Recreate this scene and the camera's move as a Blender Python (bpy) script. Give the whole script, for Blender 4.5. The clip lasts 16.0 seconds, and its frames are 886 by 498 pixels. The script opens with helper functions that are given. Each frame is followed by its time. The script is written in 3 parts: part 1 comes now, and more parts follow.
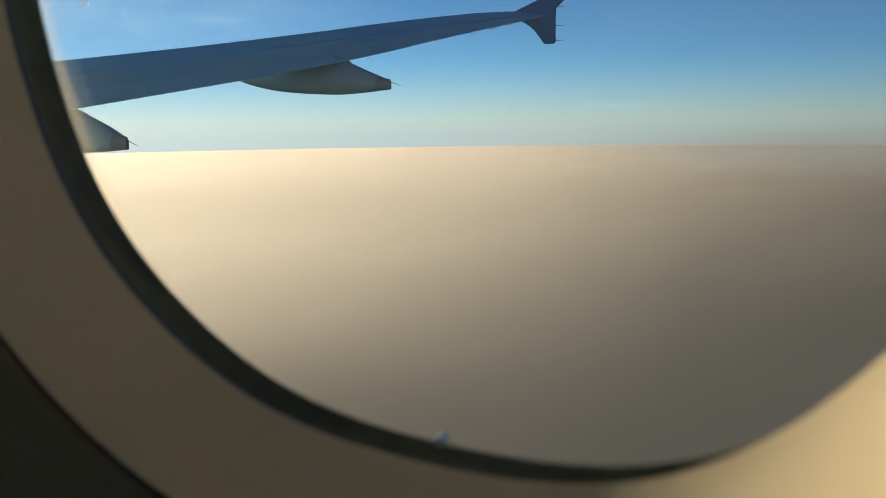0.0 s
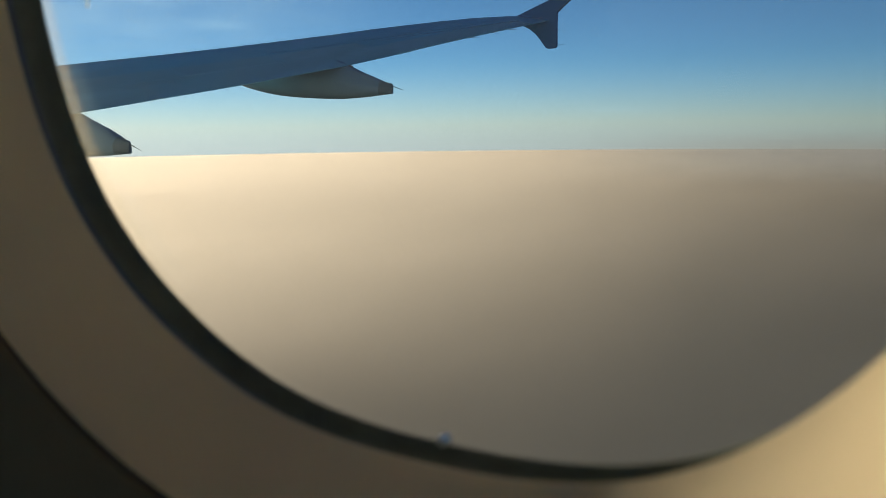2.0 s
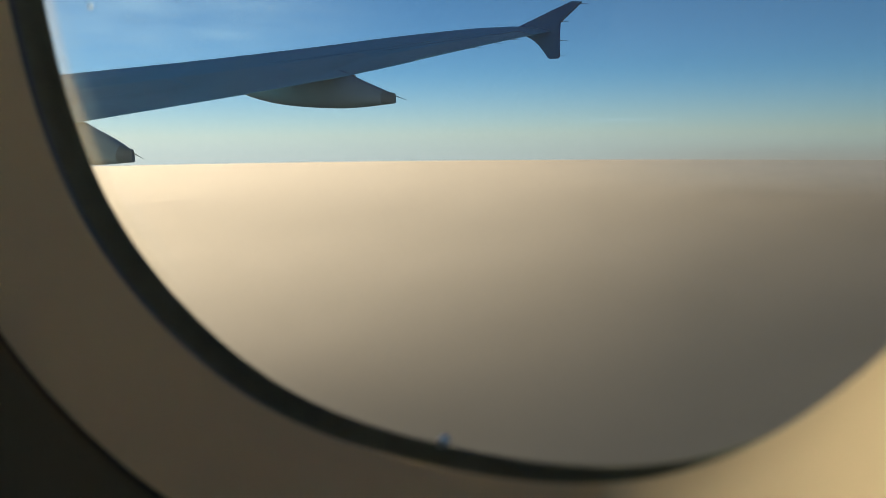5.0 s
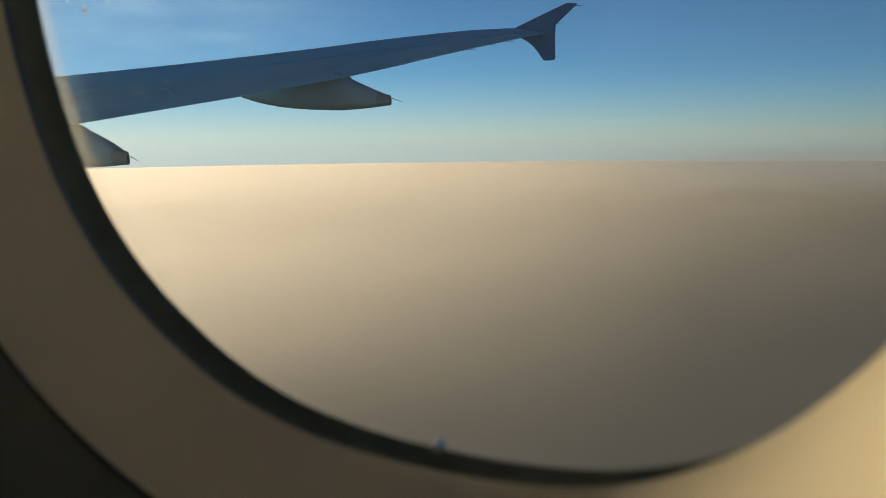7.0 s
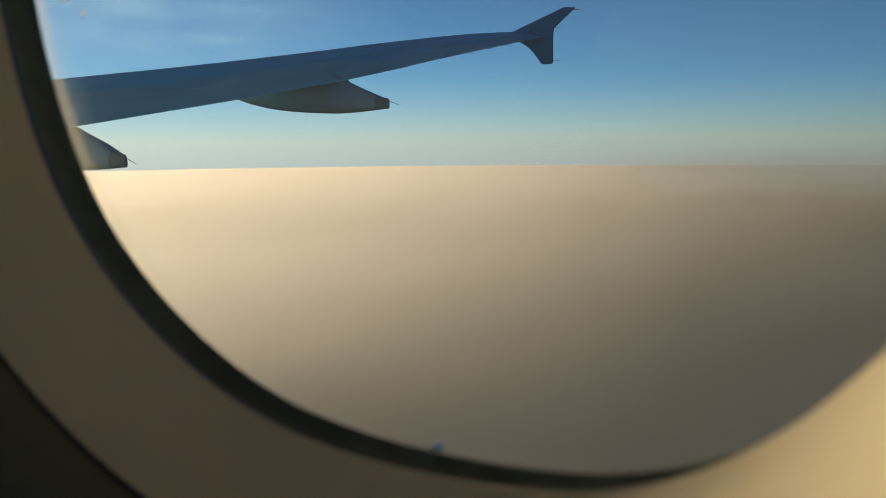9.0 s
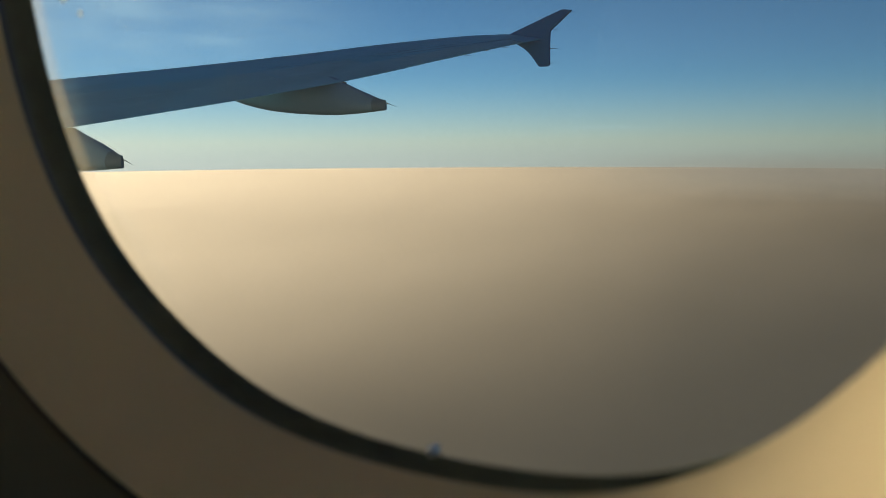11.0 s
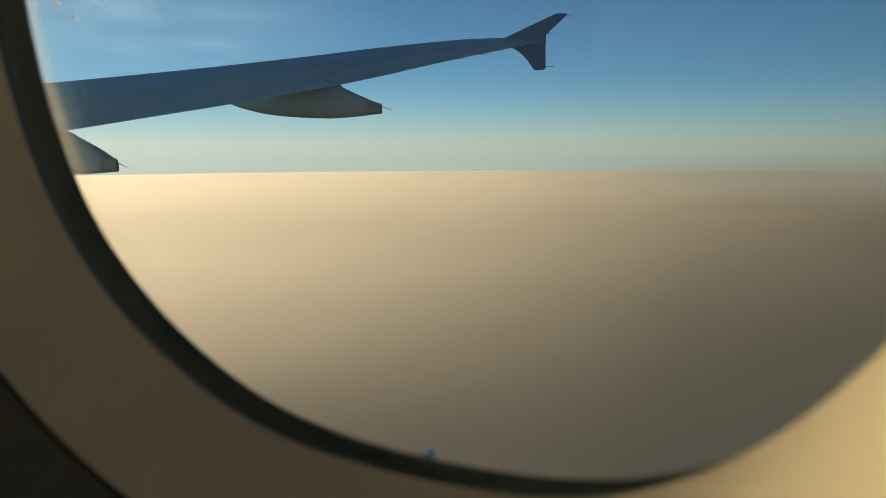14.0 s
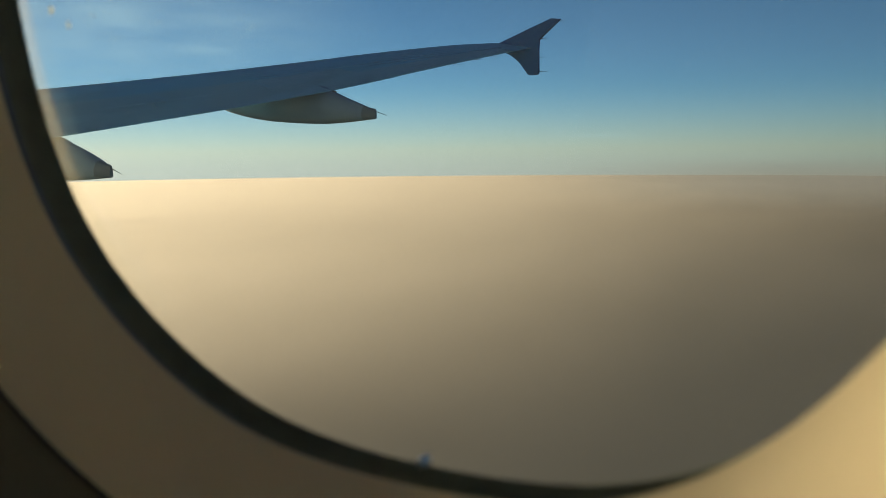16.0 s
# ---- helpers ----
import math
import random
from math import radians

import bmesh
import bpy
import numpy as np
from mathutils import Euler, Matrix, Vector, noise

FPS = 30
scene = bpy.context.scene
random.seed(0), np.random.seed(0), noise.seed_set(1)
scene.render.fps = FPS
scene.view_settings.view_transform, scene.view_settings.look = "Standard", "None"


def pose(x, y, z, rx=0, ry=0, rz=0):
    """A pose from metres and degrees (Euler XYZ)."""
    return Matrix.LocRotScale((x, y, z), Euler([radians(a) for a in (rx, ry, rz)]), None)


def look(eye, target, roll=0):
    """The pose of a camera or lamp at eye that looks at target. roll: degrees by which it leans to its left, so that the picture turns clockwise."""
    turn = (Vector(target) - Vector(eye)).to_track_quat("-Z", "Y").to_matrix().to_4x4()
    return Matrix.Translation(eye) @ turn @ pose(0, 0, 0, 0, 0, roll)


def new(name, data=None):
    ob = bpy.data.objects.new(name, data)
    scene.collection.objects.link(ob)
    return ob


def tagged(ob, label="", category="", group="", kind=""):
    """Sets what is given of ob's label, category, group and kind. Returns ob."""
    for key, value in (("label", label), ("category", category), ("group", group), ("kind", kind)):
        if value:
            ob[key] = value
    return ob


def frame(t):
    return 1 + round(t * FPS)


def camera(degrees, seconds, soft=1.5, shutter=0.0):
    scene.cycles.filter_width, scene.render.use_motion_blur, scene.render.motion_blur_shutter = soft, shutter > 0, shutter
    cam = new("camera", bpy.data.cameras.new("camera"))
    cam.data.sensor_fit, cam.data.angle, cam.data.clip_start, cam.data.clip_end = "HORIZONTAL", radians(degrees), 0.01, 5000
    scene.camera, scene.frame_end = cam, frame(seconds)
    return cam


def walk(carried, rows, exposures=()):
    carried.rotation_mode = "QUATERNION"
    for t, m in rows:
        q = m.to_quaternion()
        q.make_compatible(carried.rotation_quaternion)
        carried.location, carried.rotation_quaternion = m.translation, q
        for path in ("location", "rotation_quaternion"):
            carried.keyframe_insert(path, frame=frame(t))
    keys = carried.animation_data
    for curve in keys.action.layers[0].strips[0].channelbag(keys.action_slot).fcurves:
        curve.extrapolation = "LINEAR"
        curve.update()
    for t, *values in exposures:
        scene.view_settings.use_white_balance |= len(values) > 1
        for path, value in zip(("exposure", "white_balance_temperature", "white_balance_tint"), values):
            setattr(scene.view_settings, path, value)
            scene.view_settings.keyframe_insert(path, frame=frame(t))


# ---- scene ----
cam = camera(60.0, 16.0, soft=0.7)
cam.data.dof.use_dof = True
cam.data.dof.focus_distance = 14.0
cam.data.dof.aperture_fstop = 17.5

# seconds, place in metres, pitch, roll, yaw in degrees
PATH = [
    (0, -0.0003, -0.0003, 0.0025, -9.49, 0.73, 35.49),
    (0.5, -0.0002, -0.0003, 0.0022, -9.26, 0.81, 35.81),
    (1, -0.0003, -0.0003, 0.0022, -9.28, 0.80, 35.69),
    (1.5, -0.0000, -0.0003, 0.0022, -9.29, 0.81, 35.64),
    (2, -0.0003, -0.0002, 0.0015, -9.17, 0.70, 35.64),
    (2.5, -0.0002, -0.0002, 0.0017, -9.14, 0.71, 35.85),
    (3, -0.0005, -0.0002, 0.0017, -9.05, 0.58, 35.81),
    (3.5, -0.0001, -0.0001, 0.0008, -8.85, 0.63, 36.01),
    (4, 0.0001, 0.0000, -0.0002, -8.64, 0.62, 35.98),
    (6.5, -0.0001, 0.0000, -0.0000, -8.41, 0.53, 35.54),
    (7, 0.0001, -0.0000, 0.0002, -8.34, 0.63, 35.49),
    (7.5, -0.0001, 0.0000, -0.0001, -8.27, 0.48, 35.44),
    (8, 0.0001, -0.0000, 0.0001, -8.24, 0.55, 35.46),
    (8.5, 0.0001, -0.0000, 0.0002, -8.17, 0.58, 35.45),
    (9, 0.0001, -0.0000, 0.0002, -8.09, 0.52, 35.34),
    (11.5, -0.0001, -0.0000, 0.0001, -7.92, 0.36, 35.07),
    (12, 0.0001, -0.0000, 0.0000, -7.87, 0.42, 34.98),
    (12.5, 0.0000, -0.0000, 0.0000, -7.81, 0.44, 35.00),
    (13, 0.0000, 0.0000, -0.0001, -7.74, 0.38, 34.96),
    (13.5, -0.0001, -0.0000, 0.0001, -7.72, 0.38, 34.93),
    (14, 0.0001, -0.0000, 0.0003, -7.71, 0.34, 34.79),
    (14.5, 0.0003, -0.0000, 0.0002, -7.63, 0.44, 34.81),
    (15, 0.0001, -0.0001, 0.0008, -7.46, 0.51, 34.77),
    (15.5, 0.0001, -0.0002, 0.0012, -7.37, 0.57, 34.54),
    (16, 0.0003, -0.0001, 0.0006, -7.34, 0.50, 34.39),
]
walk(cam, [(t, pose(x, y, z, 90 + p, r, w)) for t, x, y, z, p, r, w in PATH], [(0, 2.23, 6250, 1.5), (1.5, 2.16, 6260, 1.5), (4, 2.11, 6300, 1.5), (9, 2.0, 6550, 1), (16, 2.0, 6950, -3)])

# the aircraft is banked with this wing up, nose slightly high
BANK = pose(0, 0, 0, 0, 0, 0.83) @ pose(0, 0, 0, 4.10) @ pose(0, 0, 0, 0, 8.43)

# ---- sky, sun, exposure ----
SUN_FORWARD, SUN_HEIGHT = 66.6, 3.1
world = bpy.data.worlds.new("sky")
scene.world = world
world.use_nodes = True
wn = world.node_tree.nodes
sky = wn.new("ShaderNodeTexSky")
sky.sky_type = "NISHITA"
sky.sun_disc = False
sky.sun_elevation = radians(SUN_HEIGHT)
sky.sun_rotation = radians(-SUN_FORWARD)
sky.altitude = 5600
sky.air_density, sky.dust_density, sky.ozone_density = 1.0, 0.55, 2.3
wn["Background"].inputs["Strength"].default_value = 0.032
world.node_tree.links.new(sky.outputs["Color"], wn["Background"].inputs["Color"])

sun_data = bpy.data.lights.new("sun", "SUN")
sun_data.energy, sun_data.angle, sun_data.color = 5.0, radians(4.0), (1.0, 0.76, 0.465)
sun = new("sun", sun_data)
a_s, e_s = radians(SUN_FORWARD), radians(SUN_HEIGHT)
sun.matrix_world = look((-60 * math.sin(a_s) * math.cos(e_s), 60 * math.cos(a_s) * math.cos(e_s), 60 * math.sin(e_s)), (0, 0, 0))


# ---- materials ----
def material(name):
    m = bpy.data.materials.new(name)
    m.use_nodes = True
    n = m.node_tree.nodes
    return m, n, m.node_tree.links, n["Principled BSDF"]


def painted(name, colour, rough=0.5, metal=0.0, vary=0.08, scale=30.0, fine=900.0, bump=0.05, spec=0.5, stretch=(1, 1, 1)):
    """Paint, plastic or rubber with stains at one scale and grain at another."""
    m, n, l, b = material(name)
    co = n.new("ShaderNodeTexCoord")
    mp = n.new("ShaderNodeMapping")
    mp.inputs["Scale"].default_value = stretch
    l.new(co.outputs["Object"], mp.inputs["Vector"])
    big, small = n.new("ShaderNodeTexNoise"), n.new("ShaderNodeTexNoise")
    big.inputs["Scale"].default_value, big.inputs["Detail"].default_value = scale, 5
    small.inputs["Scale"].default_value, small.inputs["Detail"].default_value = fine, 2
    l.new(mp.outputs[0], big.inputs["Vector"])
    l.new(mp.outputs[0], small.inputs["Vector"])
    add = n.new("ShaderNodeMath")
    add.operation = "ADD"
    half = n.new("ShaderNodeMath")
    half.operation = "MULTIPLY"
    half.inputs[1].default_value = 0.4
    l.new(small.outputs["Fac"], half.inputs[0])
    l.new(big.outputs["Fac"], add.inputs[0])
    l.new(half.outputs[0], add.inputs[1])
    ramp = n.new("ShaderNodeMapRange")
    ramp.inputs["From Min"].default_value, ramp.inputs["From Max"].default_value = 0.35, 1.05
    ramp.inputs["To Min"].default_value, ramp.inputs["To Max"].default_value = 1 - vary, 1 + vary
    l.new(add.outputs[0], ramp.inputs["Value"])
    mul = n.new("ShaderNodeVectorMath")
    mul.operation = "SCALE"
    mul.inputs[0].default_value = colour
    l.new(ramp.outputs[0], mul.inputs["Scale"])
    l.new(mul.outputs[0], b.inputs["Base Color"])
    rr = n.new("ShaderNodeMapRange")
    rr.inputs["To Min"].default_value, rr.inputs["To Max"].default_value = rough - 0.08, min(1, rough + 0.08)
    l.new(big.outputs["Fac"], rr.inputs["Value"])
    l.new(rr.outputs[0], b.inputs["Roughness"])
    b.inputs["Metallic"].default_value = metal
    b.inputs["Specular IOR Level"].default_value = spec
    bp = n.new("ShaderNodeBump")
    bp.inputs["Strength"].default_value = bump
    bp.inputs["Distance"].default_value = 0.0005
    l.new(small.outputs["Fac"], bp.inputs["Height"])
    l.new(bp.outputs[0], b.inputs["Normal"])
    return m


LINING = painted("lining_plastic", (0.62, 0.512, 0.342), 0.6, spec=0.3, vary=0.05, scale=18, fine=2500, bump=0.35)
# shade on the beige panel is put into this dark brown base colour
SIDEWALL_SHADE = painted("sidewall_shaded_laminate", (0.145, 0.11, 0.055), 0.6, vary=0.05, scale=10, fine=500, bump=0.15)
# kept very pale so the unseen closing walls bounce sunlight onto the reveal
BOUNCE_SHELL = painted("bounce_wall", (0.88, 0.84, 0.76), 0.7, vary=0.08, scale=2, fine=60, bump=0.05)
# the sky's blue reflection is mixed into the grey ring's colour
RETAINER_SKY = painted("retainer_sky_blue", (0.075, 0.094, 0.120), 0.62, spec=0.3, vary=0.1, scale=60, fine=1500, bump=0.05)
RUBBER = painted("dark_rubber", (0.13, 0.15, 0.13), 0.7, vary=0.25, scale=90, fine=1800, bump=0.3, spec=0.12)
GAP = painted("dark_gap", (0.02, 0.018, 0.015), 0.8, vary=0.1)
STEEL = painted("bright_steel", (0.70, 0.70, 0.68), 0.3, metal=1.0, vary=0.06, scale=300, fine=3000)
# blue skylight on grey paint is mixed into the next four base colours
WING_SKYLIT = painted("wing_skylit", (0.125, 0.41, 0.59), 0.45, vary=0.24, scale=1.1, fine=10, bump=0.02, stretch=(2.2, 0.5, 1))
# greyer than the wing skin: paints the paler light near the trailing edge
PANEL_SKYLIT = painted("panel_skylit", (0.19, 0.41, 0.52), 0.48, vary=0.24, scale=1.5, fine=14, bump=0.02, stretch=(2.2, 0.5, 1))
FAIRING_SKYLIT = painted("fairing_skylit", (0.155, 0.255, 0.35), 0.75, spec=0.2, vary=0.09, scale=1.6, fine=14, bump=0.02, stretch=(0.6, 1, 1.5))
CAP_SKYLIT = painted("tail_cap_skylit", (0.085, 0.145, 0.195), 0.5, vary=0.1, scale=4, fine=40)
FENCE_PAINT = painted("fence_paint", (0.012, 0.12, 0.31), 0.55, spec=0.15, vary=0.1, scale=2, fine=20)
SEAM = painted("seam_sealant", (0.075, 0.17, 0.25), 0.7, vary=0.15, scale=8, fine=60)
WICK = painted("wick_carbon", (0.05, 0.05, 0.05), 0.6, vary=0.1, scale=20)
SKIN = painted("fuselage_paint", (0.7, 0.7, 0.7), 0.4, vary=0.05, scale=2, fine=30)


# forward scattering of thin ice and droplets over the cloud: width of the lobe, its soft rim, share by how flat the top is seen
WISPS = [(0.02, 0.78, [(0.55, 0.015), (0.64, 0.02), (0.758, 0.05), (0.833, 0.115), (0.9, 0.185), (0.965, 0.29), (1.0, 0.31)]),
         (0.0, 0.56, [(0.55, 0.008), (0.64, 0.015), (0.758, 0.055), (0.833, 0.06), (0.9, 0.042), (0.965, 0.034), (1.0, 0.034)])]


def cloud_material():
    """A smooth stratus top: soft scattering with broad forward lobes, faint long streaks."""
    m, n, l, b = material("cloud_top")
    co, mp = n.new("ShaderNodeTexCoord"), n.new("ShaderNodeMapping")
    mp.inputs["Scale"].default_value = (0.004, 0.0016, 0.004)
    mp.inputs["Rotation"].default_value = (0, 0, radians(35))
    l.new(co.outputs["Object"], mp.inputs["Vector"])
    tex = n.new("ShaderNodeTexNoise")
    tex.inputs["Scale"].default_value, tex.inputs["Detail"].default_value = 1.0, 6
    tex.inputs["Roughness"].default_value = 0.64
    l.new(mp.outputs[0], tex.inputs["Vector"])
    mix = n.new("ShaderNodeMix")
    mix.data_type = "RGBA"
    mix.inputs["A"].default_value = (0.146, 0.149, 0.138, 1)
    mix.inputs["B"].default_value = (0.218, 0.222, 0.205, 1)
    l.new(tex.outputs["Fac"], mix.inputs["Factor"])
    n.remove(b)
    soft = n.new("ShaderNodeBsdfDiffuse")
    l.new(mix.outputs["Result"], soft.inputs["Color"])
    streak = n.new("ShaderNodeMix")
    streak.data_type = "RGBA"
    streak.inputs["A"].default_value = (0.84, 0.812, 0.87, 1)
    streak.inputs["B"].default_value = (0.945, 0.91, 0.97, 1)
    far = n.new("ShaderNodeMapRange")
    far.inputs["From Min"].default_value, far.inputs["From Max"].default_value = 0.3, 0.7
    l.new(tex.outputs["Fac"], far.inputs["Value"])
    l.new(far.outputs[0], streak.inputs["Factor"])
    graze = n.new("ShaderNodeLayerWeight")
    graze.inputs["Blend"].default_value = 0.5

    def by_grazing(places, socket):
        """A share of gloss that depends on how flat the surface is seen."""
        amount = n.new("ShaderNodeFloatCurve")
        line = amount.mapping.curves[0]
        line.points[0].location, line.points[1].location = places[0], places[-1]
        for place in places[1:-1]:
            line.points.new(*place)
        for pt in line.points:
            pt.handle_type = "AUTO_CLAMPED"
        amount.mapping.update()
        l.new(graze.outputs["Facing"], amount.inputs["Value"])
        l.new(amount.outputs[0], socket)

    under = soft
    for size, smooth, places in WISPS:
        lobe, top = n.new("ShaderNodeBsdfToon"), n.new("ShaderNodeMixShader")
        lobe.component = "GLOSSY"
        lobe.inputs["Size"].default_value, lobe.inputs["Smooth"].default_value = size, smooth
        l.new(streak.outputs["Result"], lobe.inputs["Color"])
        by_grazing(places, top.inputs[0])
        l.new(under.outputs[0], top.inputs[1])
        l.new(lobe.outputs[0], top.inputs[2])
        under = top
    l.new(under.outputs[0], n["Material Output"].inputs["Surface"])
    return m


CLOUD = cloud_material()

# the window's outline: centre, half width, half height, squareness
WX, WZ, WA, WB, WN = -0.0952, 0.0791, 0.1137, 0.1593, 2.6


def pane_material(name, haze, edge, gloss, tint):
    """Clear acrylic with a fine veil of dust and a frosted rim, whose forward part gets a glow by tint."""
    m, n, l, b = material(name)
    n.remove(b)
    co, sep = n.new("ShaderNodeTexCoord"), n.new("ShaderNodeSeparateXYZ")
    l.new(co.outputs["Object"], sep.inputs[0])

    def mth(op, a, v=None):
        k = n.new("ShaderNodeMath")
        k.operation = op
        for i, s in enumerate((a, v)):
            if s is None:
                continue
            if isinstance(s, (int, float)):
                k.inputs[i].default_value = s
            else:
                l.new(s, k.inputs[i])
        return k.outputs[0]

    def arm(axis, c, h):
        return mth("POWER", mth("ABSOLUTE", mth("DIVIDE", mth("SUBTRACT", sep.outputs[axis], c), h)), WN)

    r = mth("POWER", mth("ADD", arm("X", WX, WA), arm("Z", WZ, WB)), 1 / WN)
    rim = n.new("ShaderNodeMapRange")
    rim.interpolation_type = "SMOOTHERSTEP"
    rim.inputs["From Min"].default_value, rim.inputs["From Max"].default_value = 0.962, 1.0
    rim.inputs["To Min"].default_value, rim.inputs["To Max"].default_value = 0.0, edge
    l.new(r, rim.inputs["Value"])
    # keeps the painted rim glow to the sunward edge
    fwd = n.new("ShaderNodeMapRange")
    fwd.interpolation_type = "SMOOTHSTEP"
    fwd.inputs["From Min"].default_value, fwd.inputs["From Max"].default_value = WX - 0.3 * WA, WX - 0.85 * WA
    l.new(sep.outputs["X"], fwd.inputs["Value"])
    dust, fog = n.new("ShaderNodeTexNoise"), n.new("ShaderNodeTexNoise")
    dust.inputs["Scale"].default_value, dust.inputs["Detail"].default_value = 900, 2
    fog.inputs["Scale"].default_value, fog.inputs["Detail"].default_value = 26, 4
    l.new(co.outputs["Object"], dust.inputs["Vector"])
    l.new(co.outputs["Object"], fog.inputs["Vector"])
    veil = mth("MULTIPLY", mth("MULTIPLY", fog.outputs["Fac"], mth("ADD", dust.outputs["Fac"], 0.5)), 2 * haze)
    total = mth("ADD", veil, mth("MULTIPLY", mth("MULTIPLY", rim.outputs[0], fwd.outputs[0]), mth("ADD", fog.outputs["Fac"], 0.5)))
    clear, scat, shine = n.new("ShaderNodeBsdfTransparent"), n.new("ShaderNodeBsdfTranslucent"), n.new("ShaderNodeBsdfGlossy")
    clear.inputs["Color"].default_value = (0.97, 0.975, 0.98, 1)
    scat.inputs["Color"].default_value = tint
    shine.inputs["Roughness"].default_value = 0.054
    m1, m2 = n.new("ShaderNodeMixShader"), n.new("ShaderNodeMixShader")
    m1.inputs[0].default_value = gloss
    l.new(clear.outputs[0], m1.inputs[1])
    l.new(shine.outputs[0], m1.inputs[2])
    l.new(total, m2.inputs[0])
    l.new(m1.outputs[0], m2.inputs[1])
    l.new(scat.outputs[0], m2.inputs[2])
    l.new(m2.outputs[0], n["Material Output"].inputs["Surface"])
    return m


# tints: golden rim glow put into the inner, cyan against warm light outside
PANE = pane_material("acrylic_pane", 0.006, 0.13, 0.008, (0.92, 0.82, 0.62, 1))
OUTER_PANE = pane_material("outer_pane", 0.004, 0.03, 0.008, (0.58, 0.78, 0.92, 1))


def scratch_material():
    m, n, l, b = material("scratched_acrylic")
    n.remove(b)
    white, lit, both = n.new("ShaderNodeBsdfDiffuse"), n.new("ShaderNodeBsdfTranslucent"), n.new("ShaderNodeMixShader")
    white.inputs["Color"].default_value = lit.inputs["Color"].default_value = (0.46, 0.53, 0.58, 1)
    both.inputs[0].default_value = 0.8
    l.new(white.outputs[0], both.inputs[1])
    l.new(lit.outputs[0], both.inputs[2])
    l.new(both.outputs[0], n["Material Output"].inputs["Surface"])
    return m


SCRATCH = scratch_material()


# ---- mesh helpers ----
def mesh_object(name, bm, mat, smooth=True, recalc=True):
    if recalc:
        bmesh.ops.recalc_face_normals(bm, faces=bm.faces[:])
    me = bpy.data.meshes.new(name)
    bm.to_mesh(me)
    bm.free()
    me.materials.append(mat)
    if smooth:
        me.shade_smooth()
        me.set_sharp_from_angle(angle=radians(35))
    return new(name, me)


def part(name, bm, mat, parent, label="", smooth=True):
    ob = mesh_object(name, bm, mat, smooth)
    ob.parent = parent
    return tagged(ob, label)


def holder(name, m=None):
    ob = new(name)
    ob.empty_display_size = 0.1
    if m is not None:
        ob.matrix_world = m
    return ob


def loft(rings, cap=True, bm=None, closed=False):
    """Joins rings of equal length; closed: the last ring joins the first."""
    bm = bm or bmesh.new()
    vs = [[bm.verts.new(p) for p in ring] for ring in rings]
    k = len(rings[0])
    pairs = list(zip(vs, vs[1:])) + ([(vs[-1], vs[0])] if closed else [])
    for a, b in pairs:
        for i in range(k):
            j = (i + 1) % k
            bm.faces.new((a[i], a[j], b[j], b[i]))
    if cap and not closed:
        bm.faces.new(vs[0])
        bm.faces.new(vs[-1])
    return bm


def oval(t, sq):
    """Radius of the unit outline at the angle t: a squarish oval whose corners and sides are drawn with separate arcs."""
    c, s = abs(math.cos(t)), abs(math.sin(t))
    arcs = 1 + 0.0058 * math.cos(8 * t) - 0.0032 * math.sin(8 * t) - 0.0022 * math.cos(5 * t) - 0.0003 * math.sin(5 * t)
    return (c ** sq + s ** sq) ** (-1 / sq) * arcs


def dome(rings):
    """Rings joined and closed over the last one only."""
    bm = loft(rings, cap=False)
    bm.verts.ensure_lookup_table()
    bm.faces.new(bm.verts[-len(rings[-1]):])
    return bm


def outline(off, y, count=240, aft=0.0):
    """The window's outline, grown by off, at the depth y; aft: how much fuller its rear half is."""
    ring = []
    for i in range(count):
        t = 2 * math.pi * i / count
        c, s, r = math.cos(t), math.sin(t), oval(t, WN)
        ring.append((WX + (WA + off + aft * min(1.0, 1.5 * max(0.0, c))) * c * r, y, WZ + (WB + off) * s * r))
    return ring


def flare(f, y, grow=0.0, count=240):
    """A ring of the reveal: f 0 at the seal's lip, 1 at the joint with the sidewall, which is wider and squarer."""
    ring = []
    for i in range(count):
        t = 2 * math.pi * i / count
        r = oval(t, WN + 0.34 * f)
        ring.append((WX + (WA + 0.008 * f + grow) * math.cos(t) * r, y, WZ + (WB + 0.0095 * f + grow) * math.sin(t) * r))
    return ring


def ring_solid(profile, count=240, aft=0.0):
    """A closed profile of (growth, depth) run round the window's outline."""
    return loft([outline(d, y, count, aft) for d, y in profile], closed=True)


def slab(x0, x1, y0, y1, z0, z1, bevel=0.0):
    bm = bmesh.new()
    bmesh.ops.create_cube(bm, size=1, matrix=Matrix.LocRotScale(((x0 + x1) / 2, (y0 + y1) / 2, (z0 + z1) / 2), None, (x1 - x0, y1 - y0, z1 - z0)))
    if bevel:
        bmesh.ops.bevel(bm, geom=bm.edges[:], offset=bevel, segments=2, affect="EDGES")
    return bm


def rod(a, b, r0, r1, sides=8):
    a, b = Vector(a), Vector(b)
    q = (b - a).to_track_quat("Z", "Y").to_matrix()
    return loft([[p + q @ Vector((math.cos(2 * math.pi * i / sides) * r, math.sin(2 * math.pi * i / sides) * r, 0)) for i in range(sides)] for p, r in ((a, r0), (b, r1))])


